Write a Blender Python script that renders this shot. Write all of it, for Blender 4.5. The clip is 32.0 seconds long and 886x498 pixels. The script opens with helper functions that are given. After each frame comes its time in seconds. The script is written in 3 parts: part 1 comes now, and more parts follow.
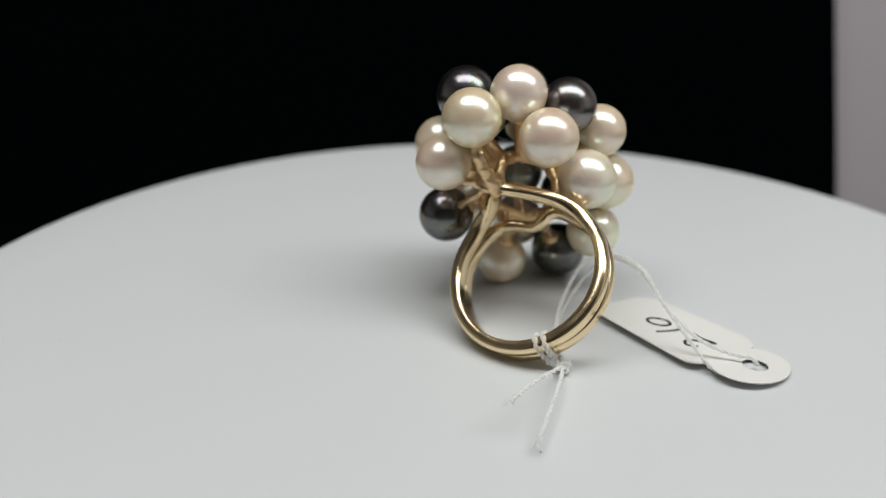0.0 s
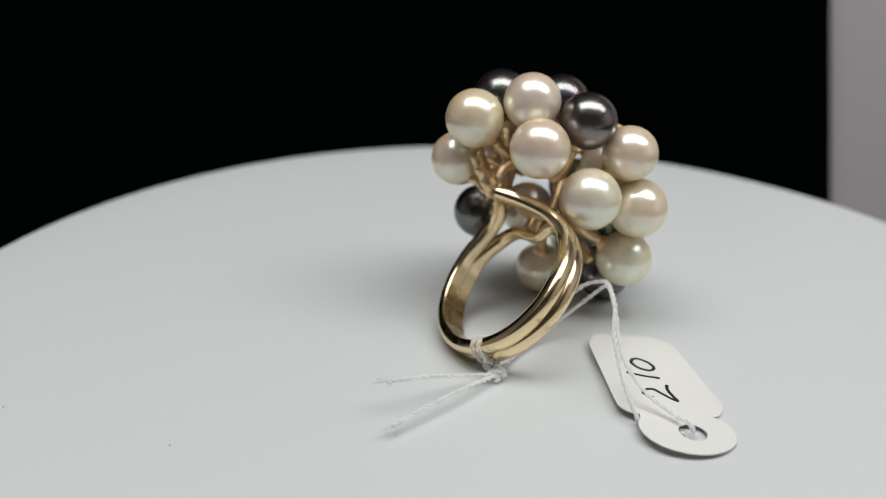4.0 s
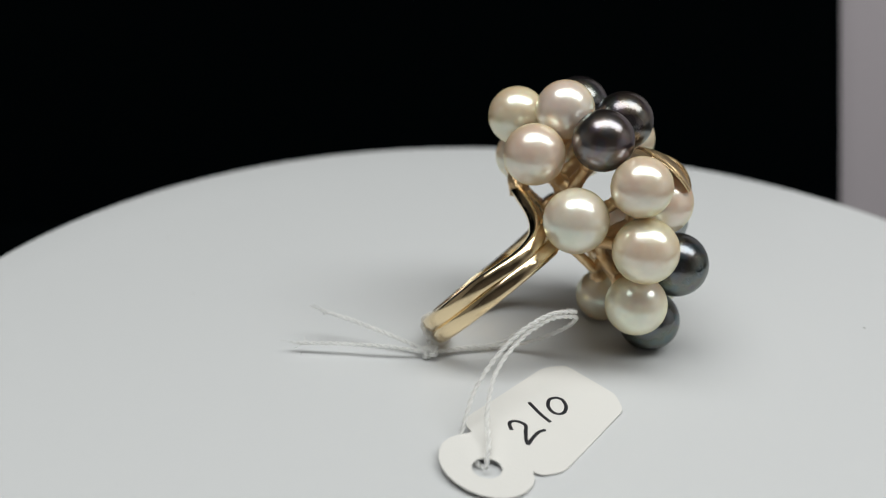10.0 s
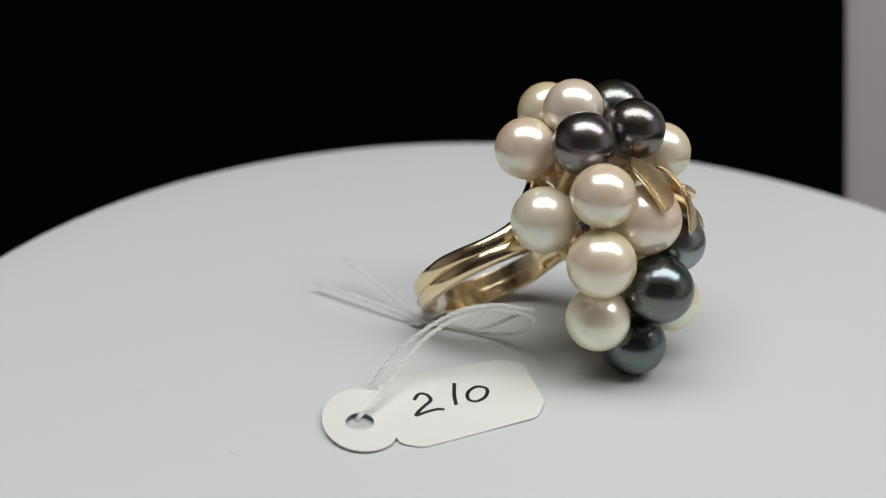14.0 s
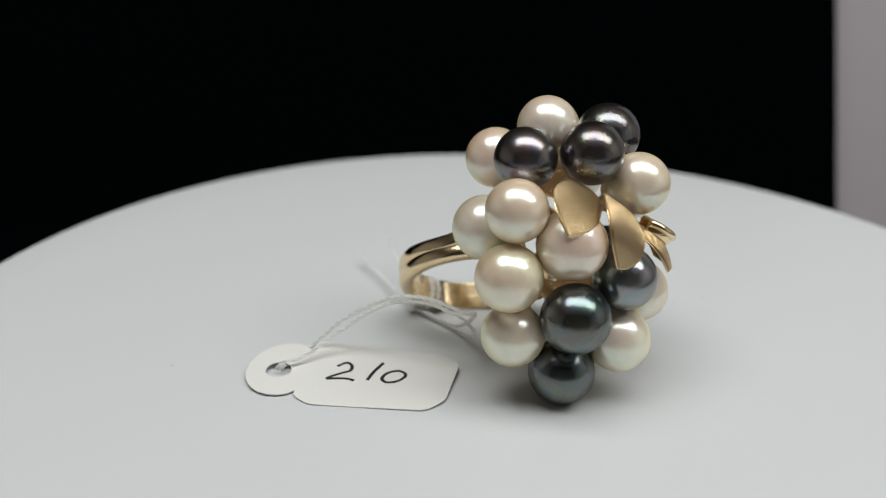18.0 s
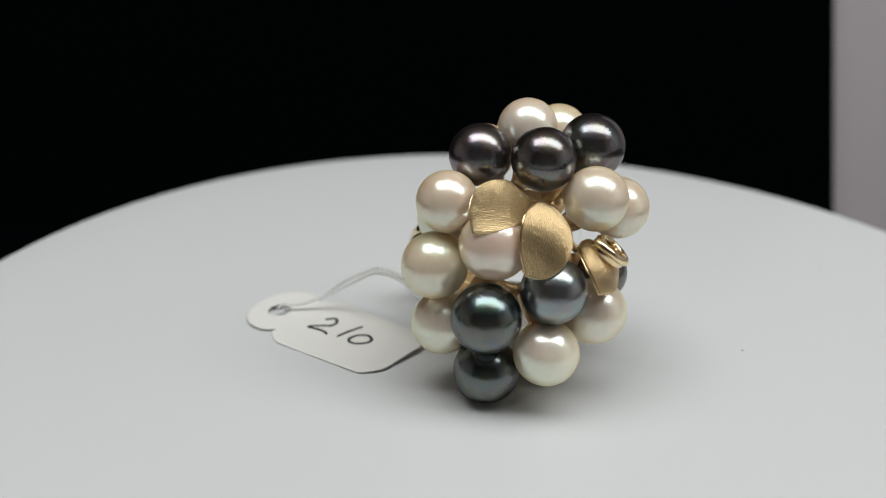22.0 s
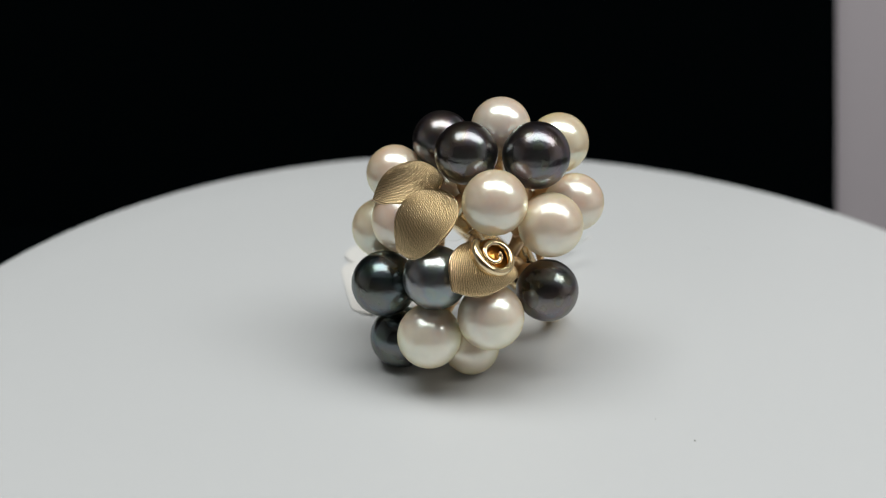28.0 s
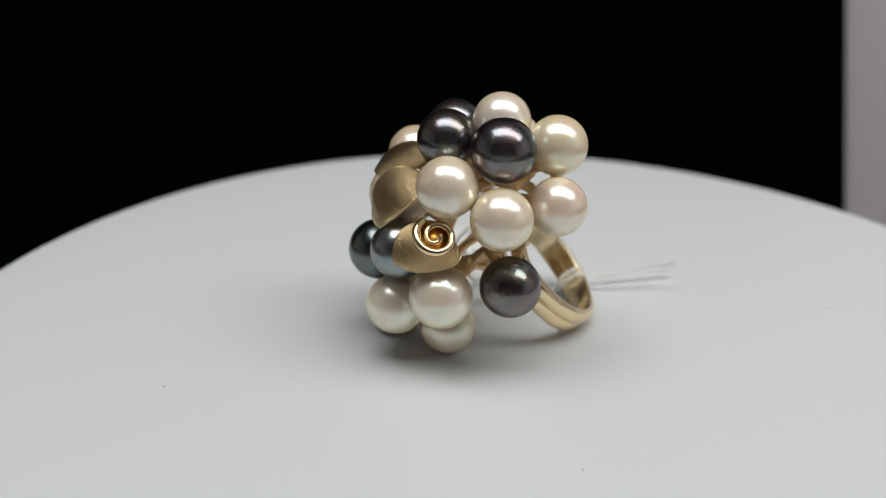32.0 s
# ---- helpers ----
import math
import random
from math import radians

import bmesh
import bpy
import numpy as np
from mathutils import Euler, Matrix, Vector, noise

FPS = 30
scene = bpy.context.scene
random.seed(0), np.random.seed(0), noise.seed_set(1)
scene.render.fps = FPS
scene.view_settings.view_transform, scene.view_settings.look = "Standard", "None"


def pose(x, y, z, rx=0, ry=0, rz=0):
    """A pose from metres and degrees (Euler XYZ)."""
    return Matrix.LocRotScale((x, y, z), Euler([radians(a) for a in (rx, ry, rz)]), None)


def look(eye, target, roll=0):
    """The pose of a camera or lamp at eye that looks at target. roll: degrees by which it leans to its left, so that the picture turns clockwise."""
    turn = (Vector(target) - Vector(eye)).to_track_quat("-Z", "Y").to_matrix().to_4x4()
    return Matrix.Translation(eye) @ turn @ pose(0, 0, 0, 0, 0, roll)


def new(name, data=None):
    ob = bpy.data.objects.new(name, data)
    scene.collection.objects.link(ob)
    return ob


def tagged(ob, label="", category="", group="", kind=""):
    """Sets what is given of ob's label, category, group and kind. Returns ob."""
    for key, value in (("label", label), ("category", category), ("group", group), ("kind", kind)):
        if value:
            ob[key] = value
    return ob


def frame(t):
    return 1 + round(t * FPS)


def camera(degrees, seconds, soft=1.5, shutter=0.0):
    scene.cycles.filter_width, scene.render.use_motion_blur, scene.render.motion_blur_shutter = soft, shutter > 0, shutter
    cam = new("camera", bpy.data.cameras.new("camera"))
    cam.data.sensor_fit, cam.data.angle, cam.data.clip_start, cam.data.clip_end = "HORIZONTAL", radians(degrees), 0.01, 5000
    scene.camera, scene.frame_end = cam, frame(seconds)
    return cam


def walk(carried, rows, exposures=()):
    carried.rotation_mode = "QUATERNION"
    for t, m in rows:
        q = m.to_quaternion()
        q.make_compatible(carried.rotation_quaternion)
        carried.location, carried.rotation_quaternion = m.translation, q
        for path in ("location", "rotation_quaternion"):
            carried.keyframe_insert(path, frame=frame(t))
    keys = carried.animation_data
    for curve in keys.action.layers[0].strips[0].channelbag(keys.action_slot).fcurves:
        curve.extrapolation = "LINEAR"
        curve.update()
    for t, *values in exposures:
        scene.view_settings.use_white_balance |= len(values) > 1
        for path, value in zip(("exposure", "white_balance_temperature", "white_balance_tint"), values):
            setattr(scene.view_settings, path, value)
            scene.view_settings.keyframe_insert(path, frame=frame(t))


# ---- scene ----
# ---- camera ----
def aim(x, y, z, yaw, pitch, roll):
    """A camera pose from its place, its turn to the right, its tilt down and its lean, in degrees."""
    a, b = radians(yaw), radians(pitch)
    way = Vector((math.sin(a) * math.cos(b), math.cos(a) * math.cos(b), -math.sin(b)))
    eye = Vector((x, y, z))
    return look(eye, eye + way, roll)


cam = camera(54.24, 32.0, 1.12)
cam.data.dof.use_dof = True
cam.data.dof.focus_distance = 0.0925
cam.data.dof.aperture_fstop = 18.0
walk(cam, [
    (0, aim(0.00121, -0.09622, 0.05173, -5.390, 23.787, 0.684)),
    (0.5, aim(0.00102, -0.09631, 0.05188, -5.351, 23.833, 0.799)),
    (1, aim(0.00091, -0.09630, 0.05214, -5.309, 23.826, 0.888)),
    (1.5, aim(0.00089, -0.09617, 0.05254, -5.220, 23.741, 0.969)),
    (2, aim(0.00072, -0.09617, 0.05261, -5.194, 23.779, 0.983)),
    (2.5, aim(0.00077, -0.09629, 0.05263, -5.131, 23.839, 1.028)),
    (3, aim(0.00067, -0.09644, 0.05254, -5.207, 23.921, 1.088)),
    (3.5, aim(0.00110, -0.09666, 0.05273, -5.073, 23.891, 1.088)),
    (5.5, aim(0.00102, -0.09724, 0.05269, -5.191, 23.859, 0.968)),
    (6, aim(0.00093, -0.09723, 0.05267, -5.285, 23.828, 0.973)),
    (6.5, aim(0.00065, -0.09732, 0.05270, -5.308, 23.781, 0.957)),
    (7, aim(0.00046, -0.09724, 0.05276, -5.346, 23.730, 0.963)),
    (7.5, aim(0.00024, -0.09720, 0.05265, -5.348, 23.757, 0.979)),
    (8, aim(0.00013, -0.09698, 0.05256, -5.338, 23.786, 1.020)),
    (8.5, aim(-0.00003, -0.09662, 0.05252, -5.263, 23.776, 1.036)),
    (9, aim(-0.00016, -0.09626, 0.05238, -5.209, 23.795, 1.065)),
    (9.5, aim(-0.00020, -0.09642, 0.05252, -5.162, 23.799, 1.142)),
    (10, aim(-0.00072, -0.09652, 0.05259, -5.233, 23.798, 1.109)),
    (10.5, aim(-0.00075, -0.09648, 0.05255, -5.264, 23.848, 1.123)),
    (11, aim(-0.00068, -0.09636, 0.05250, -5.268, 23.883, 1.113)),
    (11.5, aim(-0.00078, -0.09605, 0.05244, -5.355, 23.898, 1.043)),
    (12, aim(-0.00074, -0.09564, 0.05222, -5.333, 23.944, 0.886)),
    (12.5, aim(-0.00080, -0.09551, 0.05228, -5.287, 24.035, 1.026)),
    (13, aim(-0.00092, -0.09554, 0.05229, -5.231, 24.185, 1.119)),
    (13.5, aim(-0.00079, -0.09599, 0.05248, -5.178, 24.110, 1.126)),
    (14, aim(-0.00158, -0.09674, 0.05255, -5.364, 24.073, 1.088)),
    (14.5, aim(-0.00110, -0.09702, 0.05283, -5.287, 23.966, 1.091)),
    (16.5, aim(-0.00035, -0.09736, 0.05332, -5.196, 23.602, 1.046)),
    (17, aim(-0.00037, -0.09749, 0.05338, -5.206, 23.544, 1.031)),
    (17.5, aim(-0.00039, -0.09734, 0.05327, -5.201, 23.528, 1.075)),
    (18, aim(-0.00026, -0.09721, 0.05325, -5.190, 23.507, 1.154)),
    (18.5, aim(-0.00013, -0.09719, 0.05322, -5.169, 23.487, 1.270)),
    (19, aim(-0.00012, -0.09725, 0.05318, -5.137, 23.468, 1.396)),
    (19.5, aim(-0.00027, -0.09730, 0.05323, -5.127, 23.494, 1.391)),
    (20, aim(-0.00034, -0.09737, 0.05324, -5.116, 23.553, 1.382)),
    (20.5, aim(-0.00026, -0.09743, 0.05327, -5.106, 23.547, 1.431)),
    (21, aim(-0.00018, -0.09745, 0.05336, -5.058, 23.487, 1.464)),
    (21.5, aim(-0.00006, -0.09750, 0.05341, -5.062, 23.511, 1.436)),
    (22, aim(-0.00001, -0.09754, 0.05346, -5.078, 23.514, 1.404)),
    (22.5, aim(-0.00009, -0.09760, 0.05347, -5.106, 23.521, 1.350)),
    (23, aim(0.00000, -0.09757, 0.05348, -5.202, 23.560, 1.323)),
    (23.5, aim(0.00028, -0.09761, 0.05340, -5.224, 23.584, 1.299)),
    (24, aim(0.00030, -0.09766, 0.05343, -5.247, 23.537, 1.268)),
    (24.5, aim(0.00034, -0.09771, 0.05341, -5.195, 23.509, 1.213)),
    (25, aim(0.00030, -0.09775, 0.05346, -5.178, 23.487, 1.160)),
    (25.5, aim(0.00041, -0.09774, 0.05352, -5.296, 23.503, 1.191)),
    (27.5, aim(0.00057, -0.09794, 0.05378, -5.334, 23.572, 1.109)),
    (28, aim(0.00047, -0.09800, 0.05389, -5.402, 23.577, 1.100)),
    (28.5, aim(0.00004, -0.09806, 0.05371, -5.516, 23.691, 1.119)),
    (29, aim(-0.00026, -0.09808, 0.05374, -5.630, 23.715, 1.142)),
    (29.5, aim(-0.00028, -0.09816, 0.05380, -5.627, 23.699, 1.163)),
    (30, aim(-0.00029, -0.09832, 0.05388, -5.594, 23.673, 1.166)),
    (30.5, aim(-0.00027, -0.09835, 0.05398, -5.681, 23.646, 1.186)),
    (31, aim(-0.00020, -0.09843, 0.05397, -5.771, 23.673, 1.195)),
    (31.5, aim(-0.00007, -0.09859, 0.05396, -5.800, 23.687, 1.181)),
    (32, aim(-0.00011, -0.09886, 0.05403, -5.873, 23.667, 1.133)),
])

MM = 0.001

# ---- world and lights ----
world = bpy.data.worlds.new("world")
scene.world = world
world.use_nodes = True
world.node_tree.nodes["Background"].inputs[0].default_value = (0.85, 0.95, 1.0, 1)
world.node_tree.nodes["Background"].inputs[1].default_value = 0.02
scene.view_settings.exposure = 0.0


def area_lamp(name, eye, target, sx, sy, watts, colour):
    data = bpy.data.lights.new(name, "AREA")
    data.shape, data.size, data.size_y = "RECTANGLE", sx, sy
    data.energy, data.color = watts, colour
    ob = new(name, data)
    ob.matrix_world = look(eye, target)
    return ob


area_lamp("overhead_lamp", (0.185, -0.075, 0.58), (0.185, -0.0749, 0.0), 1.06, 0.28, 5.2, (0.975, 1.0, 0.985))


# ---- materials ----
def material(name, colour, rough=0.5, metal=0.0, **more):
    m = bpy.data.materials.new(name)
    m.use_nodes = True
    b = m.node_tree.nodes["Principled BSDF"]
    b.inputs["Base Color"].default_value = (*colour, 1)
    b.inputs["Roughness"].default_value = rough
    b.inputs["Metallic"].default_value = metal
    for key, value in more.items():
        b.inputs[key.replace("_", " ")].default_value = value
    return m


def node(m, kind, **inputs):
    n = m.node_tree.nodes.new(kind)
    for key, value in inputs.items():
        n.inputs[key.replace("_", " ")].default_value = value
    return n


def join(m, a, out, b, into):
    m.node_tree.links.new(a.outputs[out], b.inputs[into])


def ramp(m, stops):
    n = m.node_tree.nodes.new("ShaderNodeValToRGB")
    while len(n.color_ramp.elements) < len(stops):
        n.color_ramp.elements.new(0.5)
    for e, (at, c) in zip(n.color_ramp.elements, stops):
        e.position, e.color = at, (*c, 1)
    return n


def bsdf(m):
    return m.node_tree.nodes["Principled BSDF"]


def bump(m, source, out, strength, distance):
    b = node(m, "ShaderNodeBump", Strength=strength, Distance=distance)
    join(m, source, out, b, "Height")
    join(m, b, "Normal", bsdf(m), "Normal")
    return b


def noise_of(m, scale, detail=4.0, rough=0.5, space="Object", stretch=None):
    co = m.node_tree.nodes.new("ShaderNodeTexCoord")
    n = node(m, "ShaderNodeTexNoise", Scale=scale, Detail=detail, Roughness=rough)
    if stretch:
        mp = node(m, "ShaderNodeMapping", Scale=stretch)
        join(m, co, space, mp, "Vector")
        join(m, mp, "Vector", n, "Vector")
    else:
        join(m, co, space, n, "Vector")
    return n


def pearl_material(name, vivid, gain, metal, ior, tint, rough, film, share, under, mirror, edge, follow, depth, lustre, skin, glow):
    """Nacre: each pearl's own body colour, clouded slightly, under a strong gloss, a share of it with a thin film's colours,
    and the clear mirror of its deeper layers, which takes on some of the body colour."""
    m = material(name, (0.8, 0.8, 0.8), rough, metal, IOR=ior, Specular_Tint=(*tint, 1))
    main = bsdf(m)
    # a thin clear skin whose tint deepens where the sight line passes through more of it
    sheen = node(m, "ShaderNodeBsdfPrincipled", Roughness=rough - 0.02, IOR=ior + 0.2, Thin_Film_IOR=1.6)
    for layer in (main, sheen):
        layer.inputs["Subsurface Weight"].default_value = glow
        layer.inputs["Subsurface Radius"].default_value = (1.4, 1.2, 1.0)
        layer.inputs["Subsurface Scale"].default_value = MM
        layer.inputs["Coat Weight"].default_value = 1.0
        layer.inputs["Coat IOR"].default_value = 1.035
        layer.inputs["Coat Roughness"].default_value = 0.3
        layer.inputs["Coat Tint"].default_value = (*skin, 1)
    info = m.node_tree.nodes.new("ShaderNodeObjectInfo")
    # the orient: the colour drifts between rose and green over each pearl
    orient = noise_of(m, 0.75, 1.0)
    orient.noise_dimensions = "4D"
    apart = node(m, "ShaderNodeMath")
    apart.operation = "MULTIPLY"
    apart.inputs[1].default_value = 40.0
    join(m, info, "Random", apart, 0)
    join(m, apart, "Value", orient, "W")
    cloud = noise_of(m, 1.6, 3.0)
    tone = node(m, "ShaderNodeHueSaturation", Saturation=vivid, Value=1.0)
    span = node(m, "ShaderNodeMapRange", From_Min=0.3, From_Max=0.7, To_Min=0.93, To_Max=1.05)
    join(m, cloud, "Fac", span, "Value")
    join(m, span, "Result", tone, "Value")
    rosy = ramp(m, [(0.36, (1.0, 0.895, 0.90)), (0.5, (1.0, 0.925, 0.91)), (0.64, (1.0, 0.965, 0.93))])
    join(m, orient, "Fac", rosy, "Fac")
    body = node(m, "ShaderNodeMix", Factor=1.0)
    body.data_type, body.blend_type = "RGBA", "MULTIPLY"
    join(m, info, "Color", body, 6)
    join(m, rosy, "Color", body, 7)
    join(m, body, 2, tone, "Color")
    join(m, tone, "Color", main, "Base Color")
    dark = node(m, "ShaderNodeHueSaturation", Saturation=1.1, Value=under)
    join(m, tone, "Color", dark, "Color")
    join(m, dark, "Color", sheen, "Base Color")
    # the film's thickness, in nanometres: it differs between pearls, and a little over each
    each = node(m, "ShaderNodeMapRange", To_Min=film[0], To_Max=film[1])
    join(m, info, "Random", each, "Value")
    drift = node(m, "ShaderNodeMapRange", From_Min=0.25, From_Max=0.75, To_Min=-film[2], To_Max=film[2])
    join(m, noise_of(m, 1.3, 2.0), "Fac", drift, "Value")
    total = node(m, "ShaderNodeMath")
    join(m, each, "Result", total, 0)
    join(m, drift, "Result", total, 1)
    join(m, total, "Value", sheen, "Thin Film Thickness")
    # a faintly uneven skin with a few small pits
    pits = node(m, "ShaderNodeTexVoronoi", Scale=2.3)
    join(m, m.node_tree.nodes.new("ShaderNodeTexCoord"), "Object", pits, "Vector")
    pit = node(m, "ShaderNodeMapRange", From_Min=0.03, From_Max=0.09, To_Min=-0.9, To_Max=0.0)
    join(m, pits, "Distance", pit, "Value")
    relief = node(m, "ShaderNodeMath")
    join(m, noise_of(m, 7.0, 3.0), "Fac", relief, 0)
    join(m, pit, "Result", relief, 1)
    dimple = bump(m, relief, "Value", 0.022, 0.02)
    join(m, dimple, "Normal", sheen, "Normal")
    blend = node(m, "ShaderNodeMixShader", Fac=share)
    join(m, main, "BSDF", blend, 1)
    join(m, sheen, "BSDF", blend, 2)
    deep = node(m, "ShaderNodeBsdfPrincipled", Metallic=1.0, Roughness=lustre, Specular_Tint=(*edge, 1))
    drifted = ramp(m, [(0.36 + 0.14 * n, mirror[n]) for n in range(3)])
    join(m, orient, "Fac", drifted, "Fac")
    hue = node(m, "ShaderNodeMix", Factor=follow)
    hue.data_type = "RGBA"
    join(m, drifted, "Color", hue, 6)
    bright = node(m, "ShaderNodeHueSaturation", Saturation=1.0, Value=gain)
    join(m, tone, "Color", bright, "Color")
    join(m, bright, "Color", hue, 7)
    join(m, hue, 2, deep, "Base Color")
    join(m, dimple, "Normal", deep, "Normal")
    whole = node(m, "ShaderNodeMixShader", Fac=depth)
    join(m, blend, "Shader", whole, 1)
    join(m, deep, "BSDF", whole, 2)
    join(m, whole, "Shader", m.node_tree.nodes["Material Output"], "Surface")
    return m


white_pearl = pearl_material("white_pearl", 1.0, 1.0, 0.0, 1.5, (0.95, 1.0, 0.98), 0.42, (225.0, 345.0, 150.0), 0.52, 0.98, ((0.92, 0.98, 0.94), (0.86, 1.0, 0.945), (0.79, 1.0, 0.93)), (0.95, 1.0, 0.88), 0.1, 0.38, 0.245, (1.0, 0.98, 0.88), 0.5)
black_pearl = pearl_material("black_pearl", 1.0, 2.05, 0.9, 2.0, (1.0, 0.98, 0.99), 0.34, (205.0, 320.0, 130.0), 0.3, 0.2, ((0.48, 0.455, 0.485), (0.45, 0.47, 0.49), (0.41, 0.475, 0.48)), (0.72, 0.79, 0.81), 0.5, 0.46, 0.19, (1.0, 0.985, 0.97), 0.0)


gold = material("polished_gold", (0.88, 0.71, 0.45), 0.12, 1.0)
bump(gold, noise_of(gold, 400.0, 3.0), "Fac", 0.06, 0.0002)
worn = noise_of(gold, 900.0, 4.0)
span = node(gold, "ShaderNodeMapRange", From_Min=0.35, From_Max=0.75, To_Min=0.12, To_Max=0.26)
join(gold, worn, "Fac", span, "Value")
join(gold, span, "Result", bsdf(gold), "Roughness")

cast_gold = material("cast_gold", (0.76, 0.55, 0.32), 0.3, 1.0)
bump(cast_gold, noise_of(cast_gold, 1100.0, 5.0, 0.6), "Fac", 0.6, 0.0004)

stamp = material("stamped_gold", (0.30, 0.19, 0.09), 0.45, 1.0)

# the amber glow of gold reflecting gold, put into the base colour
amber_bounce_gold = material("amber_bounce_gold", (0.92, 0.46, 0.11), 0.3, 1.0)
bump(amber_bounce_gold, noise_of(amber_bounce_gold, 1500.0, 3.0), "Fac", 0.3, 0.0003)

brushed_gold = material("engraved_gold", (0.85, 0.67, 0.40), 0.30, 1.0)


def engraved(m, direction, scale, warp):
    """Fine cut lines along a leaf or across it, slightly uneven."""
    co = m.node_tree.nodes.new("ShaderNodeTexCoord")
    w = node(m, "ShaderNodeTexWave", Scale=scale, Distortion=warp, Detail=3.0, Detail_Scale=1.6)
    w.bands_direction = direction
    join(m, co, "UV", w, "Vector")
    return w


lines = engraved(brushed_gold, "X", 11.5, 4.6)
cross = engraved(brushed_gold, "Y", 9.0, 4.0)
grain = noise_of(brushed_gold, 1.0, 3.0, 0.6, "UV", (105.0, 13.0, 1.0))
both = node(brushed_gold, "ShaderNodeMix")
both.inputs["Factor"].default_value = 0.09
join(brushed_gold, lines, "Fac", both, 2)
join(brushed_gold, cross, "Fac", both, 3)
rough_cut = node(brushed_gold, "ShaderNodeMix")
rough_cut.inputs["Factor"].default_value = 0.36
join(brushed_gold, both, 0, rough_cut, 2)
join(brushed_gold, grain, "Fac", rough_cut, 3)
bump(brushed_gold, rough_cut, 0, 0.6, 0.0002)
# the shade inside the cut lines is put into the colour as well
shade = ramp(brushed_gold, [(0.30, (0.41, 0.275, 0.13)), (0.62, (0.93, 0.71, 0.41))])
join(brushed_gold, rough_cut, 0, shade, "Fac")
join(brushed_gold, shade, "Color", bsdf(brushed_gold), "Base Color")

white_plastic = material("white_plastic", (0.608, 0.616, 0.622), 0.42)
bump(white_plastic, noise_of(white_plastic, 1500.0, 3.0), "Fac", 0.03, 0.0002)
card = material("tag_card", (0.70, 0.685, 0.655), 0.75)
bump(card, noise_of(card, 3000.0, 4.0), "Fac", 0.15, 0.0001)
ink = material("ink", (0.012, 0.012, 0.016), 0.5)
cotton = material("cotton", (0.98, 0.98, 0.97), 0.7, Alpha=0.55)
bump(cotton, noise_of(cotton, 6000.0, 3.0), "Fac", 0.4, 0.0001)
# light passes through the loose fibres
glow = node(cotton, "ShaderNodeBsdfTranslucent", Color=(0.98, 0.98, 0.97, 1))
soft = node(cotton, "ShaderNodeMixShader", Fac=0.5)
join(cotton, bsdf(cotton), "BSDF", soft, 1)
join(cotton, glow, "BSDF", soft, 2)
join(cotton, soft, "Shader", cotton.node_tree.nodes["Material Output"], "Surface")
velvet = material("black_velvet", (0.0007, 0.0013, 0.0015), 0.95, Specular_IOR_Level=0.0)
bump(velvet, noise_of(velvet, 1200.0, 3.0), "Fac", 0.3, 0.0005)
plaster = material("lilac_plaster", (0.34, 0.308, 0.328), 0.8)
bump(plaster, noise_of(plaster, 300.0, 4.0), "Fac", 0.2, 0.0005)
# for unseen walls, kept dark so that the pearls mirror a dark room
dark_wall = material("dark_surround", (0.15, 0.13, 0.12), 0.8)
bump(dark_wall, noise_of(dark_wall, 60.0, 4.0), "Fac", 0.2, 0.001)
bounce_grey = material("bounce_top", (0.50, 0.49, 0.48), 0.6)
bump(bounce_grey, noise_of(bounce_grey, 800.0, 3.0), "Fac", 0.08, 0.0003)
# for the unseen side walls and ceiling: pale, to bounce fill light
bounce_wall = material("bounce_surface", (0.72, 0.68, 0.65), 0.8)
bump(bounce_wall, noise_of(bounce_wall, 60.0, 4.0), "Fac", 0.2, 0.001)
speck_dark = material("dust", (0.25, 0.24, 0.22), 0.9)


# ---- mesh helpers ----
def mesh_object(name, bm, mat, smooth=True):
    data = bpy.data.meshes.new(name)
    bm.normal_update()
    bm.to_mesh(data)
    bm.free()
    data.materials.append(mat)
    if smooth:
        data.polygons.foreach_set("use_smooth", [True] * len(data.polygons))
    return new(name, data)


def part(name, bm, mat, parent, label="", smooth=True):
    ob = mesh_object(name, bm, mat, smooth)
    ob.parent = parent
    return tagged(ob, label)


def spline(points, steps=10):
    """A smooth run of points through the given ones."""
    p = [Vector(q) for q in points]
    p = [2 * p[0] - p[1]] + p + [2 * p[-1] - p[-2]]
    out = []
    for i in range(1, len(p) - 2):
        for k in range(steps):
            t = k / steps
            out.append(0.5 * ((2 * p[i]) + (p[i + 1] - p[i - 1]) * t + (2 * p[i - 1] - 5 * p[i] + 4 * p[i + 1] - p[i + 2]) * t * t
                              + (3 * p[i] - p[i - 1] - 3 * p[i + 1] + p[i + 2]) * t ** 3))
    return out + [p[-2]]


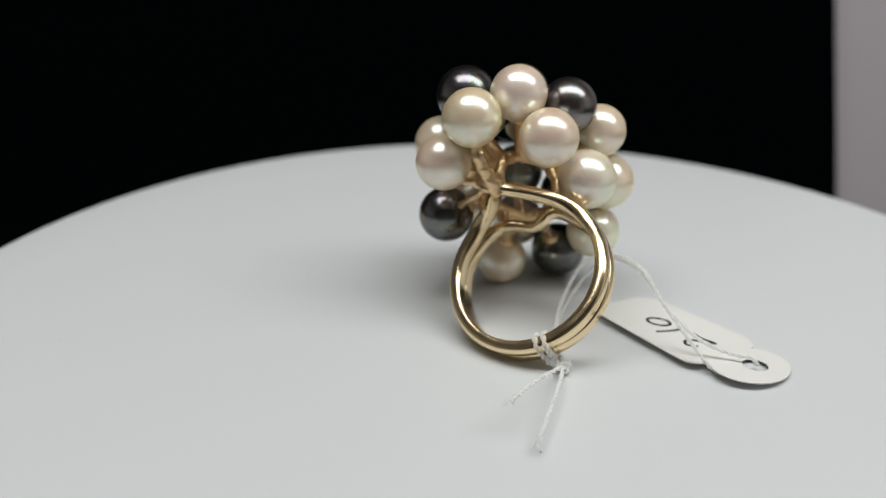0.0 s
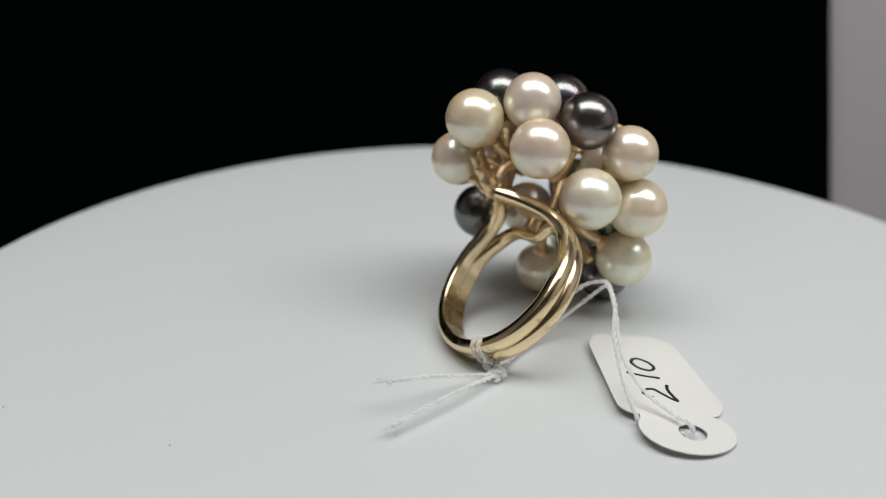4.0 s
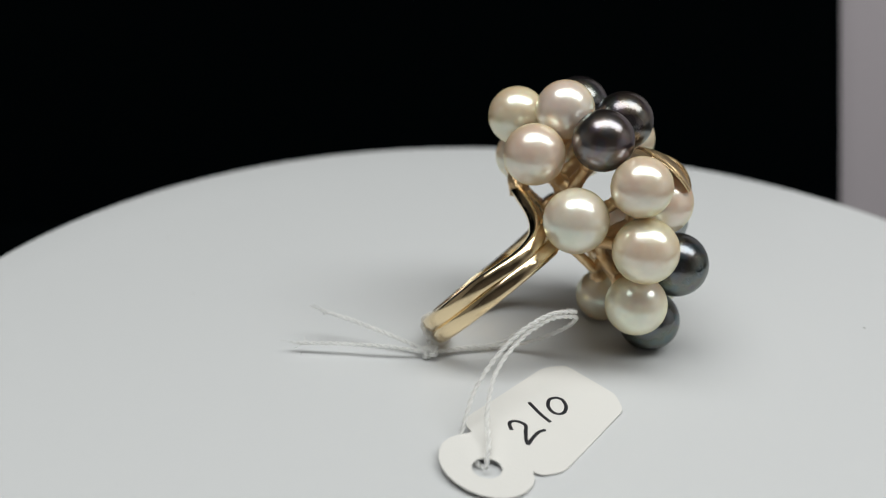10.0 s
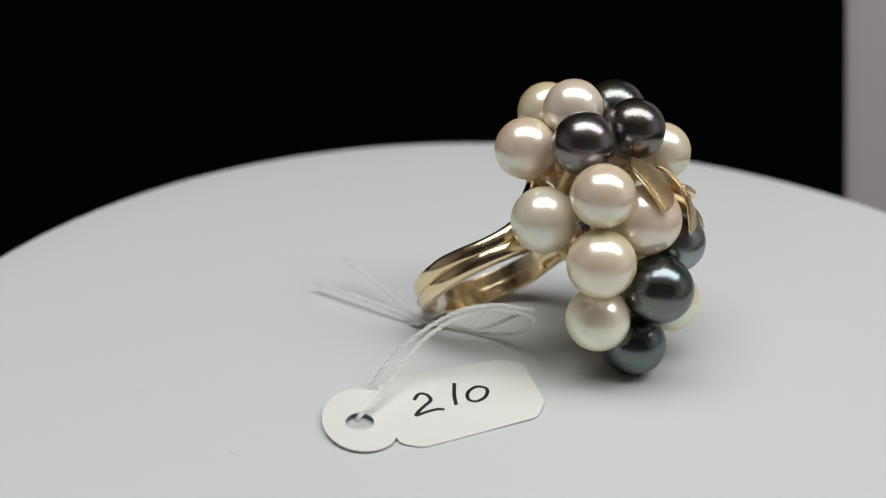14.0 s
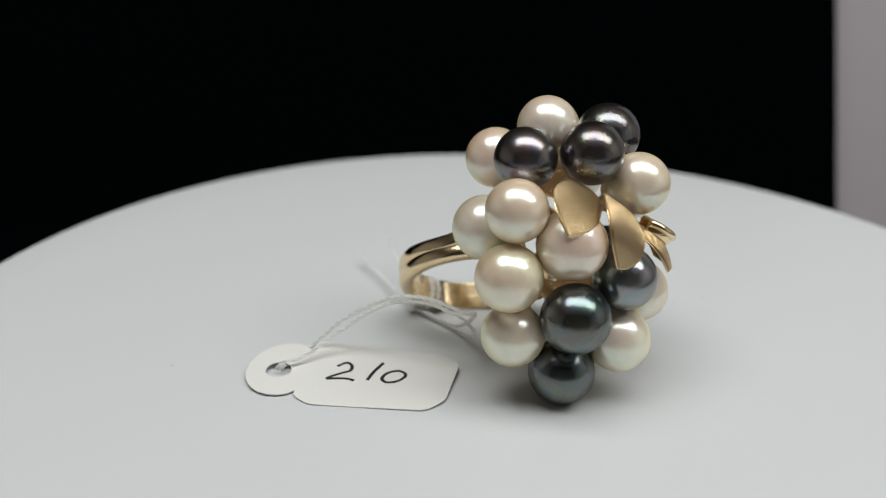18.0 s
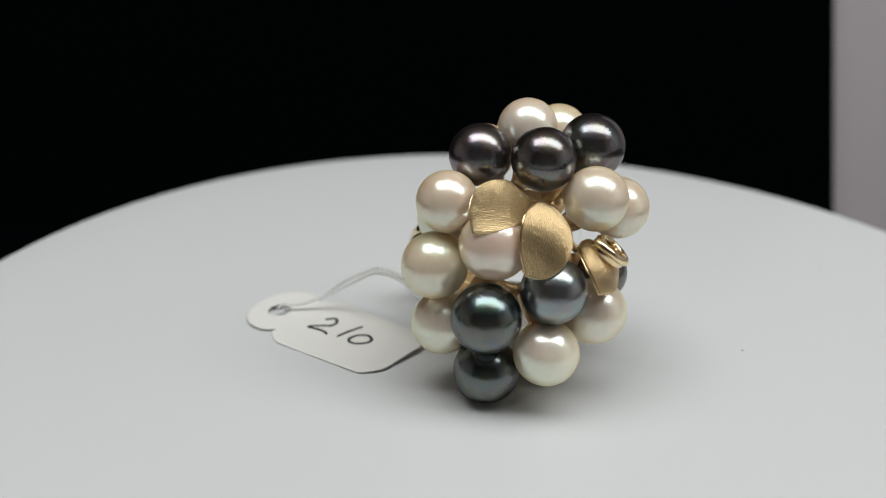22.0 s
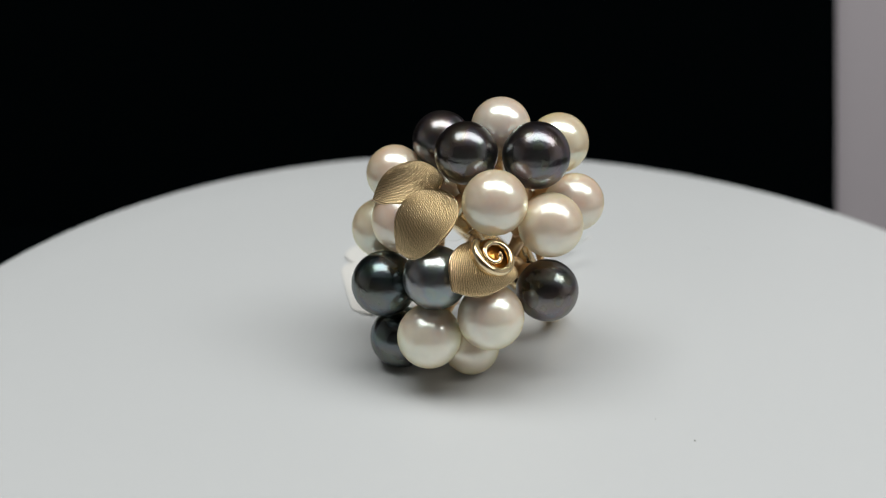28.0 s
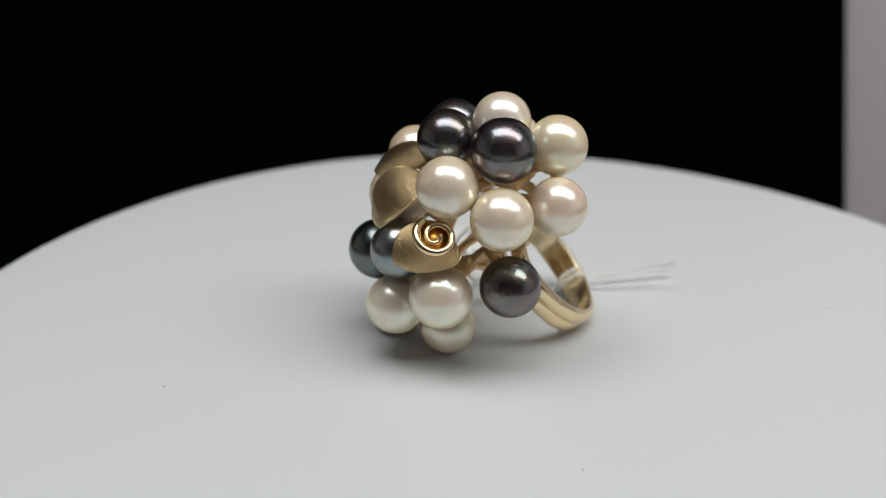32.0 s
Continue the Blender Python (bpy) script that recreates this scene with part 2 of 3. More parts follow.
def tube(bm, path, radius, sides=10, closed=False, flat=1.0, axis=None, square=1.0):
    """A round or flattened tube along the path; radius is a number or a function of 0..1. axis: the way in which it is scaled by flat.
    square: below 1, the section grows squarer."""
    turns = [(math.cos(k * math.tau / sides), math.sin(k * math.tau / sides)) for k in range(sides)]
    turns = [tuple(math.copysign(abs(c) ** square, c) for c in q) for q in turns]
    n = len(path)
    rings, up = [], None
    for i, p in enumerate(path):
        a = path[(i - 1) % n] if closed or i else path[0]
        b = path[(i + 1) % n] if closed or i < n - 1 else path[-1]
        d = (b - a).normalized()
        if axis is not None:
            up = (Vector(axis) - d * d.dot(Vector(axis))).normalized()
        elif up is None:
            up = d.orthogonal().normalized()
        else:
            up = (up - d * d.dot(up)).normalized()
        side = d.cross(up)
        r = radius(i / (n - 1)) if callable(radius) else radius
        rings.append([bm.verts.new(p + up * (r * flat * c) + side * (r * q)) for c, q in turns])
    for i in range(n if closed else n - 1):
        a, b = rings[i], rings[(i + 1) % n]
        for k in range(sides):
            bm.faces.new((a[k], a[(k + 1) % sides], b[(k + 1) % sides], b[k]))
    if not closed:
        bm.faces.new(rings[0][::-1])
        bm.faces.new(rings[-1])
    return rings


def slab(bm, outline, z0, z1, holes=()):
    """A flat piece with the given outline (and holes), from z0 up to z1."""
    edges = []
    for loop in (outline, *holes):
        vs = [bm.verts.new((x, y, z1)) for x, y in loop]
        edges += [bm.edges.new((vs[i], vs[(i + 1) % len(vs)])) for i in range(len(vs))]
    made = bmesh.ops.triangle_fill(bm, edges=edges, use_beauty=True)
    top = [f for f in made["geom"] if isinstance(f, bmesh.types.BMFace)]
    ex = bmesh.ops.extrude_face_region(bm, geom=top)
    bmesh.ops.translate(bm, vec=(0, 0, z0 - z1), verts=[v for v in ex["geom"] if isinstance(v, bmesh.types.BMVert)])
    bmesh.ops.recalc_face_normals(bm, faces=bm.faces)


def box(bm, x0, x1, y0, y1, z0, z1, bevel=0.0):
    made = bmesh.ops.create_cube(bm, size=1, matrix=Matrix.LocRotScale(((x0 + x1) / 2, (y0 + y1) / 2, (z0 + z1) / 2), None, (x1 - x0, y1 - y0, z1 - z0)))
    if bevel:
        bmesh.ops.bevel(bm, geom=list({e for v in made["verts"] for e in v.link_edges}), offset=bevel, segments=3, affect="EDGES", profile=0.5)


# ---- the setting ----
def plain_wall(name, mat, label, *size):
    bm = bmesh.new()
    box(bm, *size)
    return tagged(mesh_object(name, bm, mat, False), label, "wall", kind="structure")


ROOM = 0.9
plain_wall("wall_north", dark_wall, "unseen dark wall closing the room behind the boards", -ROOM, ROOM, ROOM, ROOM + 0.02, -0.040, ROOM)
plain_wall("wall_south", dark_wall, "unseen wall behind the camera, kept dark for pearl reflections", -ROOM, ROOM, -ROOM - 0.02, -ROOM, -0.040, ROOM)
plain_wall("wall_west", bounce_wall, "unseen side wall, kept pale to bounce fill light", -ROOM - 0.02, -ROOM, -ROOM, ROOM, -0.040, ROOM)
plain_wall("wall_east", bounce_wall, "unseen side wall, kept pale to bounce fill light", ROOM, ROOM + 0.02, -ROOM, ROOM, -0.040, ROOM)
ceiling = plain_wall("ceiling", bounce_wall, "unseen ceiling above the lamp, kept pale to bounce fill light", -ROOM, ROOM, -ROOM, ROOM, ROOM, ROOM + 0.02)
ceiling["category"] = "ceiling"
# the pale top is out of view, added to bounce light into the shadows
floor = plain_wall("floor", bounce_grey, "unseen pale grey table top added to bounce light, partly under black cloth", -ROOM, ROOM, -ROOM, ROOM, -0.06, -0.0408)
floor["category"] = "table top"


def build_cloth():
    """The black cloth spread on the table under the turntable and the boards."""
    bm = bmesh.new()
    box(bm, -0.62, 0.62, -0.22, 0.86, -0.0408, -0.0400, 0.0003)
    return tagged(mesh_object("black_cloth", bm, velvet, False), "black velvet cloth spread under the turntable", "cloth")


build_cloth()


def leaning_board(name, mat, label, x0, x1, back, thick, height):
    """A board that leans back behind the turntable, its near foot on the cloth."""
    bm = bmesh.new()
    box(bm, x0, x1, back, back + thick, 0.0, height, 0.0008)
    ob = tagged(mesh_object(name, bm, mat, False), label, "board")
    ob.matrix_world = BOARD
    return ob


# the foot of the edge between the boards, and the ways across, into and up them
BOARD = Matrix.Translation((0.0896, 0.1356, -0.040)) @ Matrix(((0.9948, -0.0845, -0.0566), (0.1001, 0.9117, 0.3986), (0.0180, -0.4022, 0.9154))).to_4x4()
leaning_board("black_board", velvet, "black velvet board leaning back behind the turntable", -0.50, 0.0, 0.0, 0.004, 0.30)
leaning_board("pale_board", plaster, "pale lilac-grey board leaning back beside a black one", -0.02, 0.30, 0.006, 0.005, 0.30)


# ---- turntable ----
def build_turntable():
    top = tagged(new("turntable"), "round white matte plastic display turntable", "turntable")
    bm = bmesh.new()
    R, H, r, sides = 76.15 * MM, 18 * MM, 1.2 * MM, 192
    profile = [(0.0, 0.0)] + [(R * k / 8, 0.0) for k in range(1, 8)] + [(R - r, 0.0)]
    profile += [(R - r + r * math.sin(a), -r + r * math.cos(a)) for a in (math.pi / 2 * k / 5 for k in range(1, 6))]
    profile += [(R, -H + r), (R - r, -H), (0.0, -H)]
    rings = []
    for d, z in profile:
        rings.append([bm.verts.new((0, 0, z))] if d == 0 else [bm.verts.new((d * math.cos(k * math.tau / sides), d * math.sin(k * math.tau / sides), z)) for k in range(sides)])
    for a, b in zip(rings, rings[1:]):
        for k in range(sides):
            j = (k + 1) % sides
            bm.faces.new([a[0], b[k], b[j]] if len(a) == 1 else [a[k], b[0], a[j]] if len(b) == 1 else [a[k], b[k], b[j], a[j]])
    bmesh.ops.recalc_face_normals(bm, faces=bm.faces)
    part("platter", bm, white_plastic, top)
    bm = bmesh.new()
    tube(bm, [Vector((0, 0, z * MM)) for z in (-40, -39.5, -19, -18)], lambda t: (58.5 if 0.1 < t < 0.9 else 58.0) * MM, 96)
    part("base", bm, white_plastic, top)
    return top


turntable = build_turntable()

# ---- the ring ----
BASE = Vector((1.5, 6.0, 0.0))
ring = tagged(new("ring"), "gold cocktail ring clustered with white and black pearls", "ring")
ring.location = BASE * MM


def at(p):
    """A place in the ring's own space, from millimetres round the turntable's axis."""
    return (Vector(p) - BASE) * MM


# the finger hole: its centre, its axis, the way to the cluster and the way across
HOLE = Vector((2.82, -3.67, 7.71))
AXIS = Vector((-0.419, -0.590, 0.690)).normalized()
UP = Vector((-0.110, 0.787, 0.607)).normalized()
ACROSS = Vector((0.901, -0.179, 0.395)).normalized()


def on_hole(s, u, n):
    return at(HOLE + ACROSS * s + UP * u + AXIS * n)


# each pearl: its place, its radius and the colour of its nacre
WHITE = (
    ("A", -4.73, -0.36, 25.76, 3.44, (0.962, 0.846, 0.71)),
    ("B", 4.12, -0.17, 23.70, 3.44, (0.971, 0.825, 0.76)),
    ("C", -8.03, 1.31, 19.77, 3.34, (0.962, 0.816, 0.76)),
    ("D", -8.98, 9.04, 19.77, 3.45, (0.962, 0.855, 0.769)),
    ("E", -4.53, 13.39, 22.61, 3.42, (0.971, 0.834, 0.769)),
    ("F", 10.63, 10.15, 21.88, 3.31, (0.962, 0.825, 0.74)),
    ("G", 9.00, 3.74, 17.59, 3.62, (0.94, 0.89, 0.85)),
    ("H", 11.98, 10.89, 15.02, 3.61, (0.962, 0.855, 0.74)),
    ("I", 10.97, 10.91, 8.01, 3.46, (0.95, 0.89, 0.81)),
    ("J", 6.35, 14.12, 18.38, 3.73, (0.962, 0.816, 0.75)),
    ("K", -0.90, 11.06, 3.31, 3.31, (0.911, 0.825, 0.72)),
    ("L", 0.92, 17.10, 6.80, 3.56, (0.962, 0.895, 0.84)),
    ("M", -5.16, 14.26, 9.84, 3.62, (0.962, 0.855, 0.811)),
    ("N", 0.43, 3.99, 27.73, 3.36, (0.965, 0.865, 0.845)))
BLACK = (
    ("A", -8.15, 7.00, 10.99, 3.51, (0.088, 0.074, 0.068)),
    ("B", 6.71, 14.41, 3.64, 3.63, (0.05, 0.07, 0.062)),
    ("C", 7.53, 16.47, 11.16, 3.72, (0.048, 0.07, 0.064)),
    ("D", 0.50, 16.70, 13.92, 3.51, (0.205, 0.245, 0.25)),
    ("E", -5.92, 7.39, 26.44, 3.61, (0.092, 0.084, 0.082)),
    ("F", 6.43, 6.82, 25.80, 3.38, (0.122, 0.114, 0.117)),
    ("G", 0.65, 10.90, 26.34, 3.40, (0.09, 0.082, 0.077)))


def build_pearls():
    core = HOLE + UP * 12.0
    ball = {}
    for kind, mat in (("white", white_pearl), ("black", black_pearl)):
        bm = bmesh.new()
        bmesh.ops.create_uvsphere(bm, u_segments=64, v_segments=40, radius=1)
        data = bpy.data.meshes.new("pearl")
        bm.to_mesh(data)
        bm.free()
        data.materials.append(mat)
        data.polygons.foreach_set("use_smooth", [True] * len(data.polygons))
        ball[kind] = data
    for kind, table in (("white", WHITE), ("black", BLACK)):
        for _, x, y, z, r, nacre in table:
            ob = new("pearl", ball[kind])
            ob.parent = ring
            ob.location = at((x, y, z))
            inward = (core - Vector((x, y, z))).normalized()
            ob.rotation_euler = (-inward).to_track_quat("Z", "Y").to_euler()
            ob.scale = (r * MM,) * 3
            ob.color = (*nacre, 1)
            tagged(ob, "cream-white lustrous round pearl" if kind == "white" else "dark grey lustrous round pearl")


build_pearls()


def on_gallery(a):
    """A place on the oval gallery wire above the finger hole, as lengths across, up and along the axis."""
    return 4.7 * math.cos(a), 12.6 + 0.9 * math.sin(a), 5.7 * math.sin(a)


def build_posts():
    """A gold peg from the gallery into each pearl, with a small cup under the pearl."""
    for table in (WHITE, BLACK):
        for _, x, y, z, r, _ in table:
            c = Vector((x, y, z))
            n, s = (c - HOLE).dot(AXIS), (c - HOLE).dot(ACROSS)
            q = on_gallery(math.atan2(n / 5.7, s / 4.7))
            root = HOLE + ACROSS * q[0] + UP * q[1] + AXIS * q[2]
            d = (root - c).normalized()
            bm = bmesh.new()
            start, cup = at(root), at(c + d * (r + 0.35))
            mid = start.lerp(cup, 0.5) + at(BASE + UP * -0.15)
            tube(bm, spline([start, mid, cup, at(c + d * r * 0.9)], 6), lambda t: (0.85 - 0.25 * t) * MM, 10)
            tube(bm, [at(c + d * (r + 0.6)), at(c + d * (r + 0.25)), at(c + d * (r - 0.25)), at(c + d * (r - 0.4))], lambda t: (0.6 + 0.6 * min(1, t * 1.6)) * MM, 16)
            for v in bm.verts:
                v.co += noise.noise_vector(v.co * 1100) * 0.00015
            part("post", bm, cast_gold, ring)


build_posts()


def build_gallery():
    bm = bmesh.new()
    tube(bm, [on_hole(*on_gallery(math.tau * k / 48)) for k in range(48)], 0.75 * MM, 10, True)
    for v in bm.verts:
        v.co += noise.noise_vector(v.co * 700) * 0.0002
    part("gallery", bm, cast_gold, ring, "rough cast gold wire gallery")
    # wires that join the gallery to the bands
    for pts in (((1.5, 8.7, -0.8), (1.0, 9.6, -3.4), (0.3, 10.0, -6.2), (0.2, 11.6, -5.8)),
                ((4.4, 8.2, 1.5), (5.0, 10.2, 2.0), (4.4, 12.7, 2.0)),
                ((-3.6, 8.5, 3.1), (-4.2, 10.4, 3.2), (-3.9, 12.8, 3.0)),
                ((-2.9, 8.3, -0.7), (-3.8, 9.8, -2.6), (-4.0, 12.0, -3.2))):
        bm = bmesh.new()
        tube(bm, spline([on_hole(*p) for p in pts], 8), lambda t: (0.72 - 0.15 * math.sin(t * math.pi)) * MM, 10)
        for v in bm.verts:
            v.co += noise.noise_vector(v.co * 900) * 0.00015
        part("strut", bm, cast_gold, ring)


build_gallery()


def build_shank():
    def band(name, pts, r, flat, closed=False):
        bm = bmesh.new()
        path = spline([on_hole(*p) for p in pts], 8)
        tube(bm, path[:-1] if closed else path, lambda t: r(t) * MM, 24, closed, flat, AXIS, 0.75)
        for v in bm.verts:  # the inside of the band is flat
            d = v.co / MM + BASE - HOLE
            s, u = d.dot(ACROSS), d.dot(UP)
            k = math.hypot(s, u)
            if u < 5.5 and k < 8.5:
                v.co += (ACROSS * s + UP * u) * ((8.5 / k - 1) * min(1.0, (5.5 - u) / 2.5) * MM)
        return part(name, bm, gold, ring, "polished gold band")

    def arc(n0, a0, a1, count, rad=9.05):
        return [(rad * math.cos(radians(a)), rad * math.sin(radians(a)), n0) for a in (a0 + (a1 - a0) * k / (count - 1) for k in range(count))]
    # upper band: round the finger, then up to the fork and across
    upper = [(-0.7, 8.9, 6.75), (-1.9, 9.35, 4.6), (-3.55, 8.95, 2.5), (-5.4, 7.9, 1.4), (-6.85, 6.2, 1.08), (-8.15, 4.3, 0.95), (-8.95, 2.1, 0.85)] + arc(0.85, 180, 352, 14)
    upper += [(8.95, 1.1, 0.65), (8.62, 2.8, 0.5), (8.03, 4.44, 0.5), (7.19, 5.96, 0.75), (6.11, 7.13, 1.3), (4.8, 7.93, 2.35), (3.25, 8.35, 3.65), (1.56, 8.6, 5.1), (-0.5, 8.85, 6.6)]
    first = band("band", upper, lambda t: 0.92 - 0.12 * max(0.0, 1 - t / 0.1, (t - 0.84) / 0.1 if t < 0.94 else 1.0), 1.05)
    # worn stamp marks on the inside of the band
    bm = bmesh.new()
    for k in range(4):
        a = radians(210 + 4.2 * k)
        way, side = ACROSS * math.cos(a) + UP * math.sin(a), UP * math.cos(a) - ACROSS * math.sin(a)
        m = Matrix((side, AXIS, way)).transposed().to_4x4()
        m.translation = at(HOLE + way * 8.49 + AXIS * 0.85)
        bmesh.ops.create_cube(bm, size=1, matrix=m @ Matrix.Diagonal((0.3 * MM, (0.75 - 0.12 * (k % 2)) * MM, 0.06 * MM, 1)))
    part("stamp_mark", bm, stamp, first, "small worn stamp marks", False)
    # lower band: round the finger, its ends meeting in a small scroll
    lower = arc(-0.85, 270, 410, 12) + [(4.9, 7.6, -0.75), (3.8, 8.05, -0.55), (2.75, 7.9, -0.45), (1.95, 7.4, -0.6), (1.2, 7.1, -0.85), (0.1, 7.2, -0.95), (-1.4, 7.8, -0.9),
                                             (-2.85, 8.15, -0.85), (-4.3, 8.1, -1.05), (-5.8, 7.4, -1.1), (-7.0, 6.05, -0.8), (-7.95, 4.4, -0.65), (-8.7, 2.5, -0.7)]
    lower += arc(-0.85, 178, 270, 8)
    band("band", lower, lambda t: 0.92 - 0.3 * max(0.0, 1 - abs(t - 0.51) / 0.16) ** 0.7, 1.05, True)


build_shank()


def build_prong():
    """The rough cast spurs from the fork of the bands up to the pearls above it."""
    def spur(pts, radius, rough, fine=1300, flat=1.0, label="rough cast gold spur"):
        bm = bmesh.new()
        tube(bm, spline([on_hole(*p) for p in pts], 14), lambda t: radius(t) * MM, 18, False, flat, AXIS if flat != 1.0 else None)
        for v in bm.verts:
            v.co += (noise.noise_vector(v.co * fine) + noise.noise_vector(v.co * fine * 2.3) * 0.5) * rough
        part("prong", bm, cast_gold, ring, label)
    spur(((-0.65, 8.6, 6.3), (-0.9, 9.6, 8.2), (-1.0, 10.9, 10.6), (-0.6, 12.6, 12.2)), lambda t: 1.0 - 0.4 * t, 0.00014)
    spur(((-0.5, 9.0, 6.6), (0.1, 10.6, 7.4), (0.6, 12.2, 7.0), (1.0, 13.4, 5.6)), lambda t: 0.85 - 0.2 * math.sin(t * math.pi), 0.00014)
    # the ragged web under the pearl beside the fork, and a thin wire to the dark pearl
    spur(((-0.8, 9.2, 6.9), (-1.9, 9.7, 7.3), (-3.2, 10.3, 7.7), (-4.6, 11.1, 8.2)), lambda t: 1.15 - 0.3 * t, 0.00027, 1000, 0.7, "ragged cast gold web")
    spur(((-1.6, 9.8, 6.2), (-4.2, 10.3, 4.4), (-7.6, 11.0, 2.4)), lambda t: 0.42, 0.00012, 1300, 1.0, "thin cast gold wire")
    # the lump of solder in which the bands and the spurs meet
    bm = bmesh.new()
    bmesh.ops.create_icosphere(bm, subdivisions=5, radius=1.0)
    for v in bm.verts:
        p = Vector((v.co.x * 1.25, v.co.y * 1.1, v.co.z * 1.15))
        v.co = on_hole(-0.8 + p.x, 9.3 + p.y, 6.9 + p.z) + (noise.noise_vector(p * 1.6) + noise.noise_vector(p * 4.0) * 0.5) * 0.0002
    part("joint", bm, cast_gold, ring, "rough soldered gold joint")


build_prong()


def leaf_mesh(bm, corners, out, bulge, bow, swap, thick=0.4, n=24):
    """A domed leaf between four corners, its edges bowed outwards, with a solid edge. Returns the run of its rim."""
    uvs = bm.loops.layers.uv.new("UVMap")
    middle = sum((Vector(c) for c in corners), Vector()) / 4
    c00, c10, c11, c01 = [middle + (Vector(c) - middle) * 1.07 for c in corners]
    across = ((c10 + c11) - (c00 + c01)).normalized()
    along = ((c01 + c11) - (c00 + c10)).normalized()
    out = across.cross(along).normalized() * (1 if across.cross(along).dot(Vector(out)) > 0 else -1)
    grid, flat = {}, {}
    for i in range(n + 1):
        for j in range(n + 1):
            u, v = i / n, j / n
            hu, hv = 1 - (2 * u - 1) ** 2, 1 - (2 * v - 1) ** 2
            # the corners are rounded off, the tip least
            a, b = 2 * u - 1, 2 * v - 1
            k = 0.8 * (1 - 0.35 * ((1 - a) * (1 + b) / 4) ** 2)
            u, v = 0.5 + 0.5 * a * math.sqrt(1 - k * b * b / 2), 0.5 + 0.5 * b * math.sqrt(1 - k * a * a / 2)
            p = (c00 * (1 - u) + c10 * u) * (1 - v) + (c01 * (1 - u) + c11 * u) * v
            p += across * ((2 * u - 1) * bow * hv) + along * ((2 * v - 1) * bow * hu)
            rise = bulge[0] * hv + bulge[1] * hu + bulge[2] * hu * hv
            flat[i, j] = p + out * rise
            for layer in (0, 1):
                grid[layer, i, j] = bm.verts.new(at(flat[i, j] - out * layer * thick))

    def face(keys):
        f = bm.faces.new([grid[k] for k in keys])
        for loop, k in zip(f.loops, keys):
            loop[uvs].uv = (k[2] / n, k[1] / n) if swap else (k[1] / n, k[2] / n)
    for i in range(n):
        for j in range(n):
            face([(0, i, j), (0, i + 1, j), (0, i + 1, j + 1), (0, i, j + 1)])
            face([(1, i, j), (1, i, j + 1), (1, i + 1, j + 1), (1, i + 1, j)])
        for k in (0, n):
            face([(0, i, k), (1, i, k), (1, i + 1, k), (0, i + 1, k)])
            face([(0, k, i), (0, k, i + 1), (1, k, i + 1), (1, k, i)])
    bmesh.ops.recalc_face_normals(bm, faces=bm.faces)
    run = [(i, 0) for i in range(n)] + [(n, j) for j in range(n)] + [(i, n) for i in range(n, 0, -1)] + [(0, j) for j in range(n, 0, -1)]
    return [at(flat[k] - out * thick * 0.75) for k in run]


def build_leaves():
    for corners, out, bulge, bow, swap in (
            (((8.15, 12.1, 24.84), (2.1, 11.67, 23.51), (4.1, 16.26, 21.25), (9.46, 16.45, 20.64)), (0, 0.8, 0.6), (0.3, 0.23, 0.64), 0.2, True),
            (((4.38, 16.76, 23.23), (-0.5, 12.96, 22.16), (-0.65, 18.9, 17.9), (4.36, 18.78, 16.57)), (0, 0.85, 0.5), (0.34, -0.26, 0.78), 0.35, False),
            (((-1.74, 15.64, 18.86), (-6.49, 12.41, 16.27), (-7.36, 14.9, 14.0), (-3.46, 19.88, 14.52)), (-0.6, 0.6, 0.5), (0.46, 0.41, 0.55), 0.44, False)):
        bm = bmesh.new()
        run = leaf_mesh(bm, corners, out, bulge, bow, swap)
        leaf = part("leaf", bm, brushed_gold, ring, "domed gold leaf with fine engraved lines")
        bm = bmesh.new()
        tube(bm, run, 0.07 * MM, 8, True)
        part("rim", bm, gold, leaf, "thin polished gold rim")


build_leaves()


def build_curl():
    centre, out = Vector((-6.25, 15.45, 18.05)), Vector((-0.66, 0.26, 0.70)).normalized()
    x = out.cross(Vector((0, 0, 1))).normalized()
    y = out.cross(x)
    bm = bmesh.new()
    path = []
    for k in range(90):
        f = k / 89
        a = -1.0 + f * 10.5
        r = 2.1 * (1 - f) ** 0.8 + 0.25
        path.append(at(centre + x * (r * math.cos(a)) + y * (r * math.sin(a)) + out * (0.35 - 0.9 * math.sin(f * 2.6) - 1.1 * max(0.0, 1 - f / 0.2) ** 2)))
    tube(bm, path, lambda t: (0.48 - 0.22 * t) * MM, 12)
    tube(bm, [p - out * 0.6 * MM for p in path], 0.22 * MM, 12, False, 2.6, out)
    curl = part("curl", bm, gold, ring, "polished gold spiral curl")
    bm = bmesh.new()
    tube(bm, [at(centre - out * d) for d in (0.7, 1.0, 1.5)], lambda t: (1.95 - 0.35 * t) * MM, 32)
    part("cup", bm, amber_bounce_gold, curl, "gold floor of the curl with amber reflected glow painted in")


build_curl()


# ---- tag and string ----
TAG = Vector((20.0, -2.0, 0.0))
ALONG = Vector((-0.62, 0.785, 0.0)).normalized()
DOWN = Vector((0.785, 0.62, 0.0)).normalized()
price_tag = tagged(new("price_tag"), "small white card tag handwritten 210 lying flat", "price tag")
price_tag.location = TAG * MM


def on_tag(a, b):
    """From the tag's own lengths (along it, down it) to its space."""
    q = ALONG * a + DOWN * (b + 16.3) - TAG
    return q.x * MM, q.y * MM


